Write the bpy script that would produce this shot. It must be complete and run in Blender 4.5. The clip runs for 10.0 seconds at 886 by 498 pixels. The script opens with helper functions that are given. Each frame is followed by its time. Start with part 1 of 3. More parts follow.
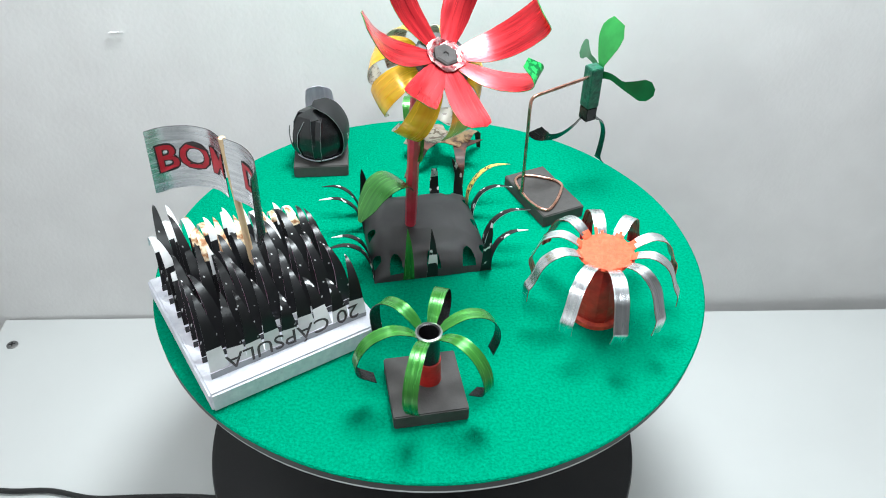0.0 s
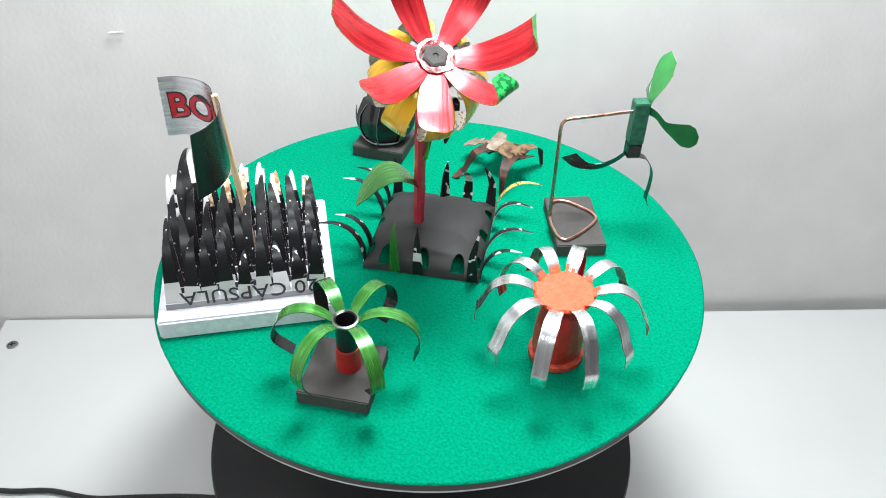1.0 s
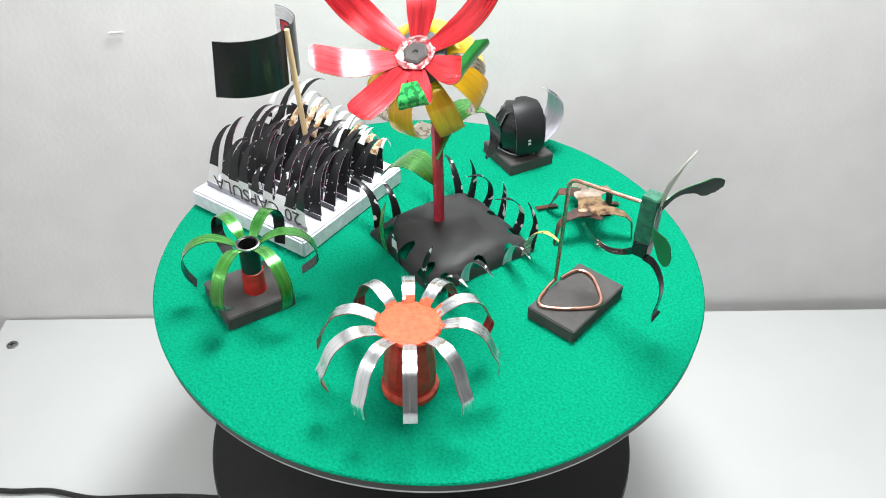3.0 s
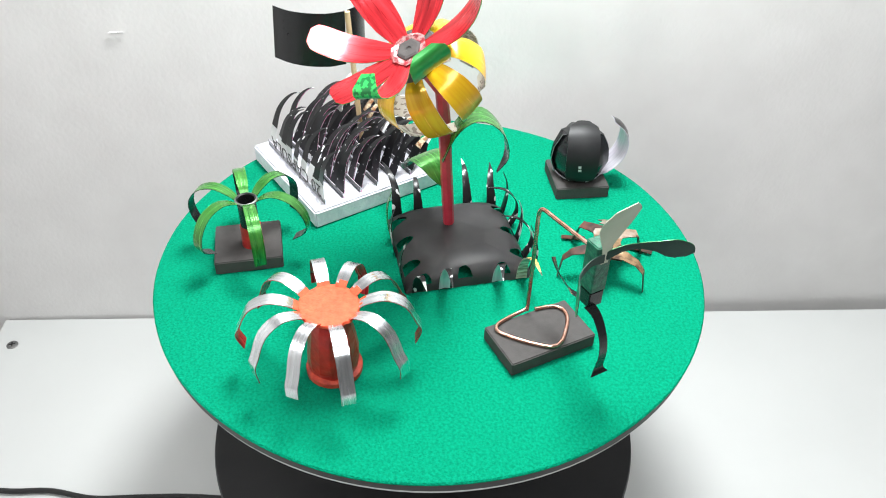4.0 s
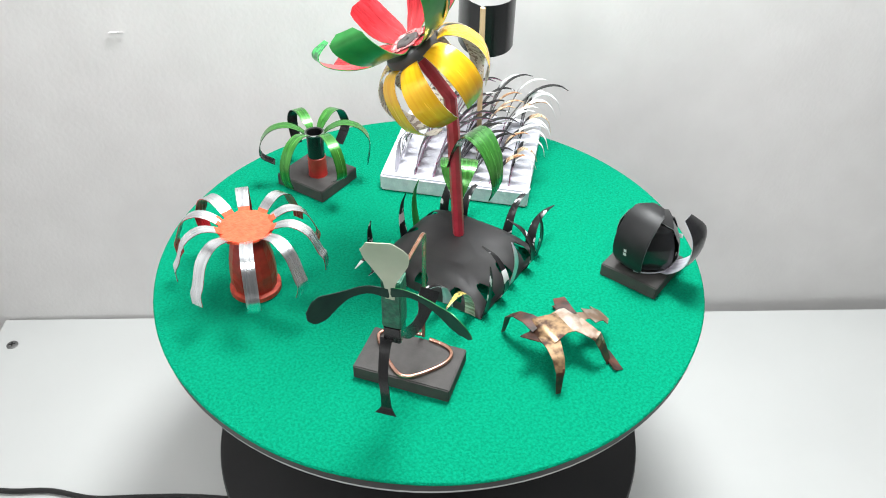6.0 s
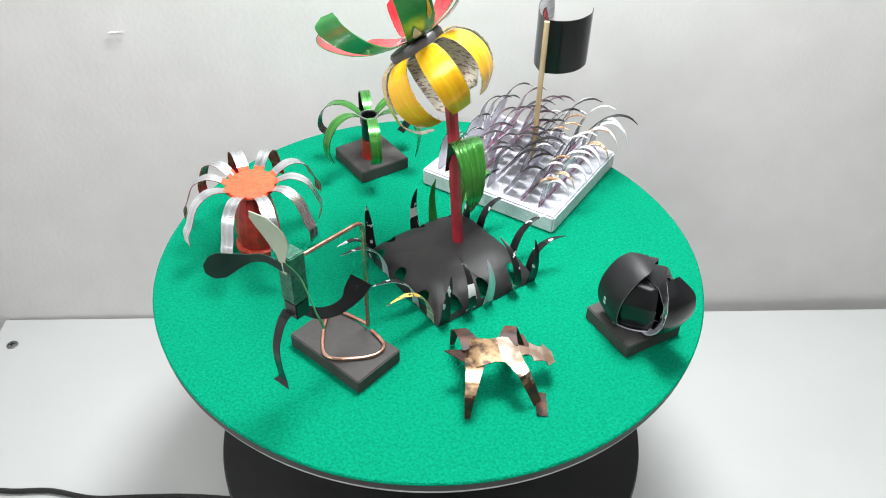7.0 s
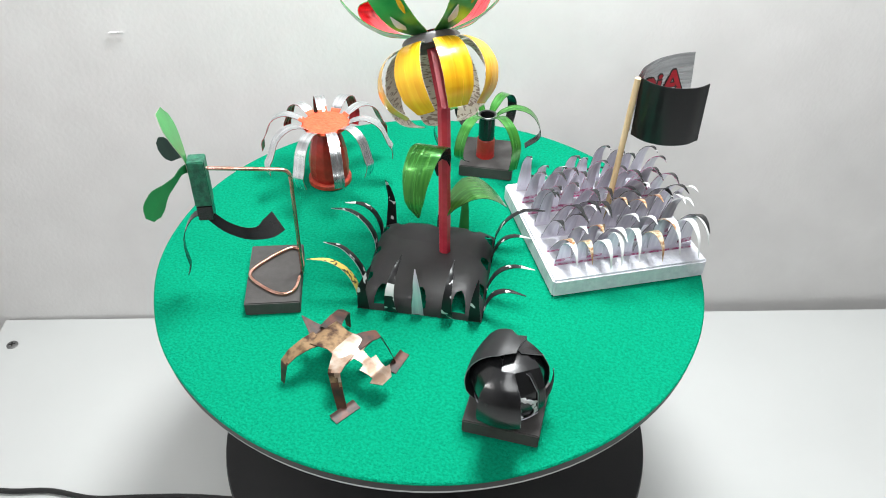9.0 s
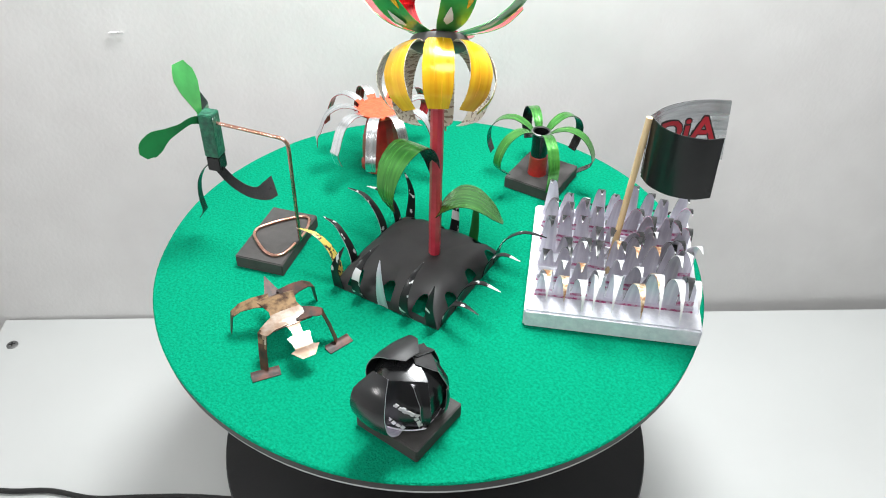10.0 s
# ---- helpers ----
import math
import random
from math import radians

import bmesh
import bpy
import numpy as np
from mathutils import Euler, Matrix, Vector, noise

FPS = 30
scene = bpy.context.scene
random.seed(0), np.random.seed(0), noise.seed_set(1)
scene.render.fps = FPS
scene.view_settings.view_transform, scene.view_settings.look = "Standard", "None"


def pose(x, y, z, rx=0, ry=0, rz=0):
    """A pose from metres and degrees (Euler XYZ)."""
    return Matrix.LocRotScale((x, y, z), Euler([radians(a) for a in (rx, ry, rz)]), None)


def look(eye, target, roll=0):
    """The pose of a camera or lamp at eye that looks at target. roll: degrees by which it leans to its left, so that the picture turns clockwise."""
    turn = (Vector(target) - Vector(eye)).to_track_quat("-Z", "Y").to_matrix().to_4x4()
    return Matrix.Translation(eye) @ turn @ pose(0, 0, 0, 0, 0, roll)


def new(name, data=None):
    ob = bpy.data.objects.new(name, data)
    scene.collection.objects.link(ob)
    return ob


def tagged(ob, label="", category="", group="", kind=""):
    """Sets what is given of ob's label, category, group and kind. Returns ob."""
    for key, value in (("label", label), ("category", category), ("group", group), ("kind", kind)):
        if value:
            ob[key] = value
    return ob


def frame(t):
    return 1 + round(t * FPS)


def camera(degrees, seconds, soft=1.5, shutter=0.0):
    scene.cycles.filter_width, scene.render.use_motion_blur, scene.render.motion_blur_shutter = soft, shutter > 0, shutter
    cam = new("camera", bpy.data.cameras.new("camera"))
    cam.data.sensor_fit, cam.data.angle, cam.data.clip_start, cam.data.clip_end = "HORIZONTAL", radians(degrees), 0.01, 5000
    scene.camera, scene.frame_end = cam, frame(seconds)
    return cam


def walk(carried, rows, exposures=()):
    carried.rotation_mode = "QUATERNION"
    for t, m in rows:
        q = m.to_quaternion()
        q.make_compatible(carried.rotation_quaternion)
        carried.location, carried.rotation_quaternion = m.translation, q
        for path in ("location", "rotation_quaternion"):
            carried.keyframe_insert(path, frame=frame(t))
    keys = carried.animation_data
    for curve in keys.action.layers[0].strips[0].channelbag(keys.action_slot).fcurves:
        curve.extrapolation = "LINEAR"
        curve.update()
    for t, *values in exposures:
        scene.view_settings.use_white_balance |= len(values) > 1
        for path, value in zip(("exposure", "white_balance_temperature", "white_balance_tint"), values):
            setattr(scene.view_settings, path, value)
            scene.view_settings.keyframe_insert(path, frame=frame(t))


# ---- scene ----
# ---- camera: it stands still; the display below turns ----
cam = camera(58.65, 10.0, soft=1.0)


def still_camera():
    yaw, pitch, roll = radians(-1.137), radians(-39.226), radians(1.332)
    ahead = Vector((-math.sin(yaw) * math.cos(pitch), math.cos(yaw) * math.cos(pitch), math.sin(pitch)))
    level = Vector((math.cos(yaw), math.sin(yaw), 0))
    above = level.cross(ahead)
    right = level * math.cos(roll) + above * math.sin(roll)
    up = above * math.cos(roll) - level * math.sin(roll)
    m = Matrix((right, up, -ahead)).transposed().to_4x4()
    m.translation = (0.0, -0.3771, 0.3123)
    return m


walk(cam, [(0.0, still_camera()), (10.0, still_camera())],
     exposures=[(0.0, -0.11, 6150, 5), (0.5, -0.06, 6250, 7), (1.5, -0.04, 6450, 9), (2.5, -0.03, 6500, 9), (4.0, 0.04, 6500, 9), (5.5, 0.01, 6500, 9), (7.0, -0.09, 6500, 9), (10.0, -0.05, 6500, 9)])

# ---- light ----
world = bpy.data.worlds.new("world")
scene.world = world
world.use_nodes = True
world.node_tree.nodes["Background"].inputs[0].default_value = (0.93, 0.98, 1.04, 1)
world.node_tree.nodes["Background"].inputs[1].default_value = 0.34


def area_lamp(name, eye, target, size, power, colour, spread=180):
    data = bpy.data.lights.new(name, "AREA")
    data.shape, data.size, data.energy, data.color = "DISK", size, power, colour
    data.spread = radians(spread)
    ob = new(name, data)
    ob.matrix_world = look(eye, target)
    return ob


area_lamp("lamp_overhead", (0.055, 0.07, 0.56), (0.15, -0.16, -0.24), 0.20, 7.2, (0.97, 1.0, 1.01))
area_lamp("lamp_room", (0.08, -0.60, 0.85), (0.05, 0.0, 0), 0.4, 4.0, (0.98, 1.0, 1.01))
area_lamp("lamp_side", (-0.33, -0.36, 0.42), (0.18, 0.14, 0.04), 0.08, 0.24, (1.0, 0.99, 0.98), 85)

# ---- materials ----


def material(name, colour, rough=0.5, metal=0.0, dark=None, scale=60.0, amount=0.5, detail=4.0, stretch=(1, 1, 1),
             bump=0.0, bump_scale=400.0, bump_depth=0.001, coat=0.0, rough_var=0.0, spec=0.5, streak=False):
    """A surface that drifts between two colours at one scale, with fine relief at another."""
    m = bpy.data.materials.new(name)
    m.use_nodes = True
    nt = m.node_tree
    b = nt.nodes["Principled BSDF"]
    co = nt.nodes.new("ShaderNodeTexCoord")
    mp = nt.nodes.new("ShaderNodeMapping")
    mp.inputs["Scale"].default_value = stretch
    nt.links.new(co.outputs["UV" if streak else "Object"], mp.inputs["Vector"])
    if streak:      # rolled sheet: grain along each strip, its streaked highlights put into the colour
        mp.inputs["Scale"].default_value = (1.0, 0.06, 1.0)
    n1 = nt.nodes.new("ShaderNodeTexNoise")
    n1.inputs["Scale"].default_value, n1.inputs["Detail"].default_value = scale, detail
    nt.links.new(mp.outputs["Vector"], n1.inputs["Vector"])
    ramp = nt.nodes.new("ShaderNodeValToRGB")
    dark = dark or tuple(c * 0.7 for c in colour)
    e = ramp.color_ramp.elements
    e[0].position, e[1].position = 0.5 - 0.25 / max(amount, 0.1) * 0.6, 0.5 + 0.25 / max(amount, 0.1) * 0.6
    e[0].position, e[1].position = max(e[0].position, 0.0), min(e[1].position, 1.0)
    e[0].color, e[1].color = (*dark, 1), (*colour, 1)
    nt.links.new(n1.outputs["Fac"], ramp.inputs["Fac"])
    nt.links.new(ramp.outputs["Color"], b.inputs["Base Color"])
    b.inputs["Roughness"].default_value, b.inputs["Metallic"].default_value = rough, metal
    b.inputs["Specular IOR Level"].default_value = spec
    if coat:
        b.inputs["Coat Weight"].default_value, b.inputs["Coat Roughness"].default_value = coat, 0.12
    n2 = nt.nodes.new("ShaderNodeTexNoise")
    n2.inputs["Scale"].default_value, n2.inputs["Detail"].default_value = bump_scale, 3.0
    nt.links.new(mp.outputs["Vector"], n2.inputs["Vector"])
    if rough_var:
        mr = nt.nodes.new("ShaderNodeMapRange")
        mr.inputs["To Min"].default_value, mr.inputs["To Max"].default_value = max(rough - rough_var, 0.03), rough + rough_var
        nt.links.new(n2.outputs["Fac"], mr.inputs["Value"])
        nt.links.new(mr.outputs["Result"], b.inputs["Roughness"])
    if bump:
        bp = nt.nodes.new("ShaderNodeBump")
        bp.inputs["Strength"].default_value, bp.inputs["Distance"].default_value = bump, bump_depth
        nt.links.new(n2.outputs["Fac"], bp.inputs["Height"])
        nt.links.new(bp.outputs["Normal"], b.inputs["Normal"])
    return m


FELT = material("green_felt", (0.003, 0.30, 0.165), 0.95, dark=(0.0015, 0.215, 0.116), scale=620, amount=1.1, detail=6, bump=1.0, bump_scale=900, bump_depth=0.0014, spec=0.04)
BOARD = material("dark_edge", (0.035, 0.035, 0.035), 0.5, scale=80)
TRIM = material("grey_trim", (0.62, 0.64, 0.63), 0.35, 0.4, scale=50)
PLATTER = material("black_plastic", (0.016, 0.016, 0.017), 0.55, dark=(0.011, 0.011, 0.012), scale=30, bump=0.1, bump_scale=500, spec=0.3)
WALL = material("white_wall", (0.775, 0.760, 0.752), 0.85, dark=(0.725, 0.708, 0.70), scale=24, amount=0.7, detail=8, bump=0.14, bump_scale=260, bump_depth=0.002, spec=0.2)
TABLE = material("white_laminate", (0.590, 0.598, 0.590), 0.35, dark=(0.64, 0.65, 0.64), scale=7, amount=0.5, bump=0.02, bump_scale=300)
MDF = material("dark_slab", (0.075, 0.07, 0.068), 0.75, dark=(0.055, 0.052, 0.05), scale=200, bump=0.15, bump_scale=900, spec=0.3)
FOAM = material("white_foam", (0.74, 0.74, 0.79), 0.75, dark=(0.60, 0.60, 0.67), scale=220, amount=0.8, bump=0.5, bump_scale=500)
SILVER = material("bare_aluminium", (0.86, 0.87, 0.89), 0.26, 1.0, dark=(0.62, 0.63, 0.66), scale=500, amount=0.9, bump=0.12, bump_scale=400, rough_var=0.1, streak=True)
SHEEN = material("lacquered_aluminium", (0.80, 0.77, 0.84), 0.34, 0.45, dark=(0.60, 0.56, 0.66), scale=500, amount=0.8, bump=0.1, rough_var=0.1, streak=True)
BLACK = material("black_print", (0.013, 0.013, 0.014), 0.24, 0.05, dark=(0.008, 0.008, 0.009), scale=90, coat=0.1, bump=0.06, bump_scale=150, rough_var=0.08)
SATIN = material("charcoal_sheet", (0.10, 0.097, 0.098), 0.44, 0.2, dark=(0.06, 0.058, 0.06), scale=60, bump=0.1, bump_scale=120, rough_var=0.1)
RED = material("red_lacquer", (0.66, 0.03, 0.04), 0.28, 0.5, dark=(0.34, 0.008, 0.014), scale=380, amount=0.9, coat=0.2, bump=0.14, bump_scale=420, rough_var=0.14, streak=True)
RED_PAINT = material("red_paint", (0.5, 0.022, 0.016), 0.38, dark=(0.28, 0.01, 0.008), scale=160, amount=0.8, bump=0.4, bump_scale=300, coat=0.2)
ORANGE = material("orange_paint", (0.88, 0.14, 0.065), 0.55, dark=(0.78, 0.09, 0.04), scale=420, amount=0.7, bump=0.8, bump_scale=500, spec=0.2)
STEM_RED = material("red_stem_sheet", (0.72, 0.06, 0.10), 0.28, 0.25, dark=(0.45, 0.025, 0.045), scale=120, coat=0.3, bump=0.1)
GREEN = material("green_print", (0.075, 0.30, 0.045), 0.25, 0.45, dark=(0.02, 0.15, 0.02), scale=650, amount=0.8, detail=6, coat=0.3, bump=0.2, bump_scale=700, rough_var=0.12, streak=True)
GREEN2 = material("green_label", (0.06, 0.42, 0.09), 0.28, 0.35, dark=(0.02, 0.22, 0.04), scale=60, amount=0.7, coat=0.3, bump=0.05)
YELLOW = material("yellow_print", (0.92, 0.55, 0.02), 0.25, 0.2, dark=(0.80, 0.38, 0.01), scale=420, amount=0.9, coat=0.3, bump=0.12, bump_scale=450, rough_var=0.1, streak=True)
PAPER = material("newsprint_print", (0.74, 0.68, 0.58), 0.35, 0.15, dark=(0.3, 0.24, 0.18), scale=420, amount=1.3, stretch=(0.35, 0.35, 1.8), bump=0.05)
COPPER = material("copper_wire", (0.72, 0.43, 0.35), 0.22, 0.95, dark=(0.46, 0.22, 0.15), scale=160, amount=0.9, bump=0.08)
BRONZE = material("bronze_print", (0.30, 0.19, 0.10), 0.30, 0.45, dark=(0.05, 0.022, 0.013), scale=170, amount=1.7, detail=8, bump=0.1)
PALE_BRONZE = material("pale_bronze_print", (0.60, 0.53, 0.46), 0.30, 0.55, dark=(0.30, 0.20, 0.14), scale=90, amount=1.3, detail=6, bump=0.08)
DARK_BRONZE = material("brown_print", (0.09, 0.028, 0.016), 0.5, 0.1, dark=(0.025, 0.013, 0.010), scale=160, amount=1.4, bump=0.05)
DARKGREEN = material("dark_green_paint", (0.02, 0.16, 0.09), 0.4, dark=(0.01, 0.07, 0.045), scale=350, amount=1.0, bump=0.5, bump_scale=500)
PALE = material("pale_green_coat", (0.5, 0.53, 0.42), 0.5, 0.2, dark=(0.42, 0.45, 0.35), scale=90)
BUD_BLACK = material("matt_black_print", (0.016, 0.016, 0.017), 0.46, 0.05, dark=(0.010, 0.010, 0.011), scale=90, bump=0.1, bump_scale=120, rough_var=0.1, spec=0.35)
DARK_COAT = material("dark_green_coat", (0.012, 0.045, 0.032), 0.5, 0.1, dark=(0.006, 0.025, 0.02), scale=90, bump=0.05, spec=0.25)
GOLD = material("gold_print", (0.80, 0.66, 0.46), 0.35, 0.3, dark=(0.34, 0.15, 0.06), scale=320, amount=1.5, bump=0.05)
WOOD = material("bamboo_skewer", (0.72, 0.55, 0.34), 0.6, dark=(0.55, 0.38, 0.2), scale=90, amount=0.9, stretch=(4, 4, 0.3), bump=0.2)
WHITE_INK = material("white_ink", (0.75, 0.75, 0.75), 0.4, scale=100)
RED_INK = material("red_ink", (0.5, 0.015, 0.03), 0.4, scale=150)
DARK_INK = material("dark_ink", (0.03, 0.02, 0.02), 0.5, scale=150)
GREY_INK = material("grey_ink", (0.3, 0.31, 0.32), 0.4, 0.3, scale=100)
MAGENTA = material("magenta_edge", (0.42, 0.05, 0.18), 0.36, 0.3, dark=(0.62, 0.52, 0.62), scale=420, amount=1.2)
STEEL = material("screw_steel", (0.3, 0.3, 0.3), 0.35, 0.9, scale=300)
RUBBER = material("black_cable", (0.012, 0.012, 0.012), 0.5, scale=100)


def printed(name, ground, ink, cut=0.6, scale=260.0, stretch=(1.6, 1.6, 0.7), rough=0.32, metal=0.1, spec=0.5):
    """Sheet with broken rows of small print."""
    m = material(name, ground, rough, metal, bump=0.06, bump_scale=150, scale=90, spec=spec)
    nt = m.node_tree
    b = nt.nodes["Principled BSDF"]
    co = nt.nodes.new("ShaderNodeTexCoord")
    mp = nt.nodes.new("ShaderNodeMapping")
    mp.inputs["Scale"].default_value = stretch
    n1 = nt.nodes.new("ShaderNodeTexNoise")
    n1.inputs["Scale"].default_value, n1.inputs["Detail"].default_value = scale, 1.0
    ramp = nt.nodes.new("ShaderNodeValToRGB")
    ramp.color_ramp.elements[0].position, ramp.color_ramp.elements[1].position = cut, cut + 0.02
    mix = nt.nodes.new("ShaderNodeMix")
    mix.data_type = "RGBA"
    old = b.inputs["Base Color"].links[0].from_socket
    nt.links.new(co.outputs["Object"], mp.inputs["Vector"])
    nt.links.new(mp.outputs["Vector"], n1.inputs["Vector"])
    nt.links.new(n1.outputs["Fac"], ramp.inputs["Fac"])
    nt.links.new(ramp.outputs["Color"], mix.inputs["Factor"])
    nt.links.new(old, mix.inputs["A"])
    mix.inputs["B"].default_value = (*ink, 1)
    nt.links.new(mix.outputs["Result"], b.inputs["Base Color"])
    return m


BLADE_PRINT = printed("black_blade_print", (0.013, 0.013, 0.014), (0.62, 0.62, 0.63), cut=0.645, scale=170, stretch=(1.3, 1.3, 1.0), rough=0.3, metal=0.0, spec=0.3)
NEWS = printed("newsprint", (0.82, 0.75, 0.63), (0.3, 0.23, 0.17), cut=0.56, scale=520, stretch=(0.5, 0.5, 2.4), metal=0.0)
SPOTTED = printed("spotted_yellow_print", (0.72, 0.56, 0.12), (0.05, 0.035, 0.02), cut=0.56, scale=420, stretch=(1, 1, 1))
PATTERN = printed("patterned_green_print", (0.04, 0.52, 0.11), (0.008, 0.17, 0.04), cut=0.52, scale=430, stretch=(1, 1, 1))
PINK_GLINT = material("creased_metal_glint", (0.9, 0.56, 0.55), 0.22, 0.8, dark=(0.6, 0.08, 0.1), scale=380, amount=1.6, bump=0.5, bump_scale=300)
DEEPGREEN = material("deep_green_coat", (0.015, 0.2, 0.055), 0.3, 0.3, dark=(0.008, 0.1, 0.03), scale=70, bump=0.05)
BRICK = material("brick_red_paint", (0.6, 0.075, 0.035), 0.5, dark=(0.35, 0.03, 0.018), scale=260, amount=1.0, bump=0.5, bump_scale=400)

# ---- mesh helpers ----


def soften(me):
    """Smooth shading with crisp edges."""
    for f in me.polygons:
        f.use_smooth = True
    me.set_sharp_from_angle(angle=radians(42))


def link(name, bm, mats, parent=None, label="", smooth=True):
    me = bpy.data.meshes.new(name)
    bm.to_mesh(me)
    bm.free()
    for m in (mats if isinstance(mats, (list, tuple)) else [mats]):
        me.materials.append(m)
    if smooth:
        soften(me)
    ob = new(name, me)
    if parent:
        ob.parent = parent
    if label:
        ob["label"] = label
    return ob


def part(name, bm, mats, parent, label="", smooth=True):
    return link(name, bm, mats, parent, label, smooth)


def spline(points, n):
    """n + 1 points along a Catmull-Rom curve through the given ones."""
    p = [Vector(q) for q in points]
    p = [p[0] * 2 - p[1], *p, p[-1] * 2 - p[-2]]
    out = []
    for i in range(n + 1):
        s = i / n * (len(p) - 3)
        k = min(int(s), len(p) - 4)
        u = s - k
        a, b, c, d = p[k:k + 4]
        out.append(0.5 * (2 * b + (c - a) * u + (2 * a - 5 * b + 4 * c - d) * u * u + (3 * b - a - 3 * c + d) * u ** 3))
    return out


def blend(values, n):
    """n + 1 values spread evenly along a list."""
    out = []
    for i in range(n + 1):
        s = i / n * (len(values) - 1)
        k = min(int(s), len(values) - 2)
        out.append(values[k] + (values[k + 1] - values[k]) * (s - k))
    return out


def ribbon(bm, points, widths, sides, thick=0.0004, bow=0.0, cols=4, front=0, back=1, n=14, edge=None, folded=False):
    """A bent strip of sheet metal: a centre line, its widths and the direction across it."""
    pts, ws = spline(points, n), blend(widths, n)
    if folded:
        pts = [Vector(q) for q in zip(*(blend([p[k] for p in points], n) for k in range(3)))]
    sd = [Vector(s) for s in (sides if isinstance(sides, list) else [sides, sides])]
    sd = [v.normalized() for v in (spline(sd, n) if len(sd) > 2 else [sd[0].lerp(sd[1], i / n) for i in range(n + 1)])]
    top, bot = [], []
    for i in range(n + 1):
        tan = (pts[min(i + 1, n)] - pts[max(i - 1, 0)]).normalized()
        side = (sd[i] - tan * sd[i].dot(tan)).normalized()
        nor = tan.cross(side)
        ra, rb = [], []
        for j in range(cols + 1):
            u = j / cols * 2 - 1
            q = pts[i] + side * (u * ws[i] / 2) + nor * (bow * ws[i] * (1 - u * u))
            ra.append(bm.verts.new(q + nor * thick / 2))
            rb.append(bm.verts.new(q - nor * thick / 2))
        top.append(ra)
        bot.append(rb)

    edge = back if edge is None else edge
    uv = bm.loops.layers.uv.verify()
    long = sum((q - p).length for p, q in zip(pts, pts[1:])) / n
    start = 7.3 * pts[-1].x + 3.1 * pts[-1].y

    def quad(a, b, c, d, mi, spots=None):
        f = bm.faces.new((a, b, c, d))
        f.material_index = mi
        for loop, (i, j) in zip(f.loops, spots or [(0, 0)] * 4):
            loop[uv].uv = ((j / cols - 0.5) * ws[i] + start, i * long + start)
    for i in range(n):
        for j in range(cols):
            quad(top[i][j], top[i + 1][j], top[i + 1][j + 1], top[i][j + 1], front, [(i, j), (i + 1, j), (i + 1, j + 1), (i, j + 1)])
            quad(bot[i][j], bot[i][j + 1], bot[i + 1][j + 1], bot[i + 1][j], back, [(i, j), (i, j + 1), (i + 1, j + 1), (i + 1, j)])
        quad(top[i][0], bot[i][0], bot[i + 1][0], top[i + 1][0], edge)
        quad(top[i][cols], top[i + 1][cols], bot[i + 1][cols], bot[i][cols], edge)
    for j in range(cols):
        quad(top[0][j], top[0][j + 1], bot[0][j + 1], bot[0][j], edge)
        quad(top[n][j], bot[n][j], bot[n][j + 1], top[n][j + 1], edge)
    return bm


def radial(bm, profile, az, widths, **kw):
    """A ribbon that leaves an upright axis at an angle; profile holds (radius, height)."""
    c, s = math.cos(radians(az)), math.sin(radians(az))
    return ribbon(bm, [(r * c, r * s, z) for r, z in profile], widths, (-s, c, 0), **kw)


def slab(sx, sy, z0, z1, bevel=0.0006):
    bm = bmesh.new()
    bmesh.ops.create_cube(bm, size=1, matrix=Matrix.Translation((0, 0, (z0 + z1) / 2)) @ Matrix.Diagonal((sx, sy, z1 - z0, 1)))
    bmesh.ops.bevel(bm, geom=bm.edges[:], offset=bevel, segments=2, affect="EDGES")
    return bm


def lathe(profile, n=32, close=True):
    """A turned shape about z from (radius, height) rows, bottom to top."""
    bm = bmesh.new()
    rings = []
    for r, z in profile:
        rings.append([bm.verts.new((r * math.cos(2 * math.pi * i / n), r * math.sin(2 * math.pi * i / n), z)) for i in range(n)])
    for a, b in zip(rings, rings[1:]):
        for i in range(n):
            bm.faces.new((a[i], a[(i + 1) % n], b[(i + 1) % n], b[i]))
    if close:
        bm.faces.new(rings[0][::-1])
        bm.faces.new(rings[-1])
    return bm


def tube(bm, points, radii, n=48, k=10, raw=False, mi=0):
    """A round bar along a curve."""
    pts = [Vector(q) for q in points] if raw else spline(points, n)
    n = len(pts) - 1
    rs = blend(radii if isinstance(radii, list) else [radii, radii], n)
    rings, nor = [], None
    for i in range(n + 1):
        tan = (pts[min(i + 1, n)] - pts[max(i - 1, 0)]).normalized()
        nor = nor or tan.orthogonal()
        nor = (nor - tan * nor.dot(tan)).normalized()
        bi = tan.cross(nor)
        rings.append([bm.verts.new(pts[i] + (nor * math.cos(2 * math.pi * j / k) + bi * math.sin(2 * math.pi * j / k)) * rs[i]) for j in range(k)])
    for a, b in zip(rings, rings[1:]):
        for j in range(k):
            bm.faces.new((a[j], a[(j + 1) % k], b[(j + 1) % k], b[j])).material_index = mi
    bm.faces.new(rings[0][::-1]).material_index = mi
    bm.faces.new(rings[-1]).material_index = mi
    return bm


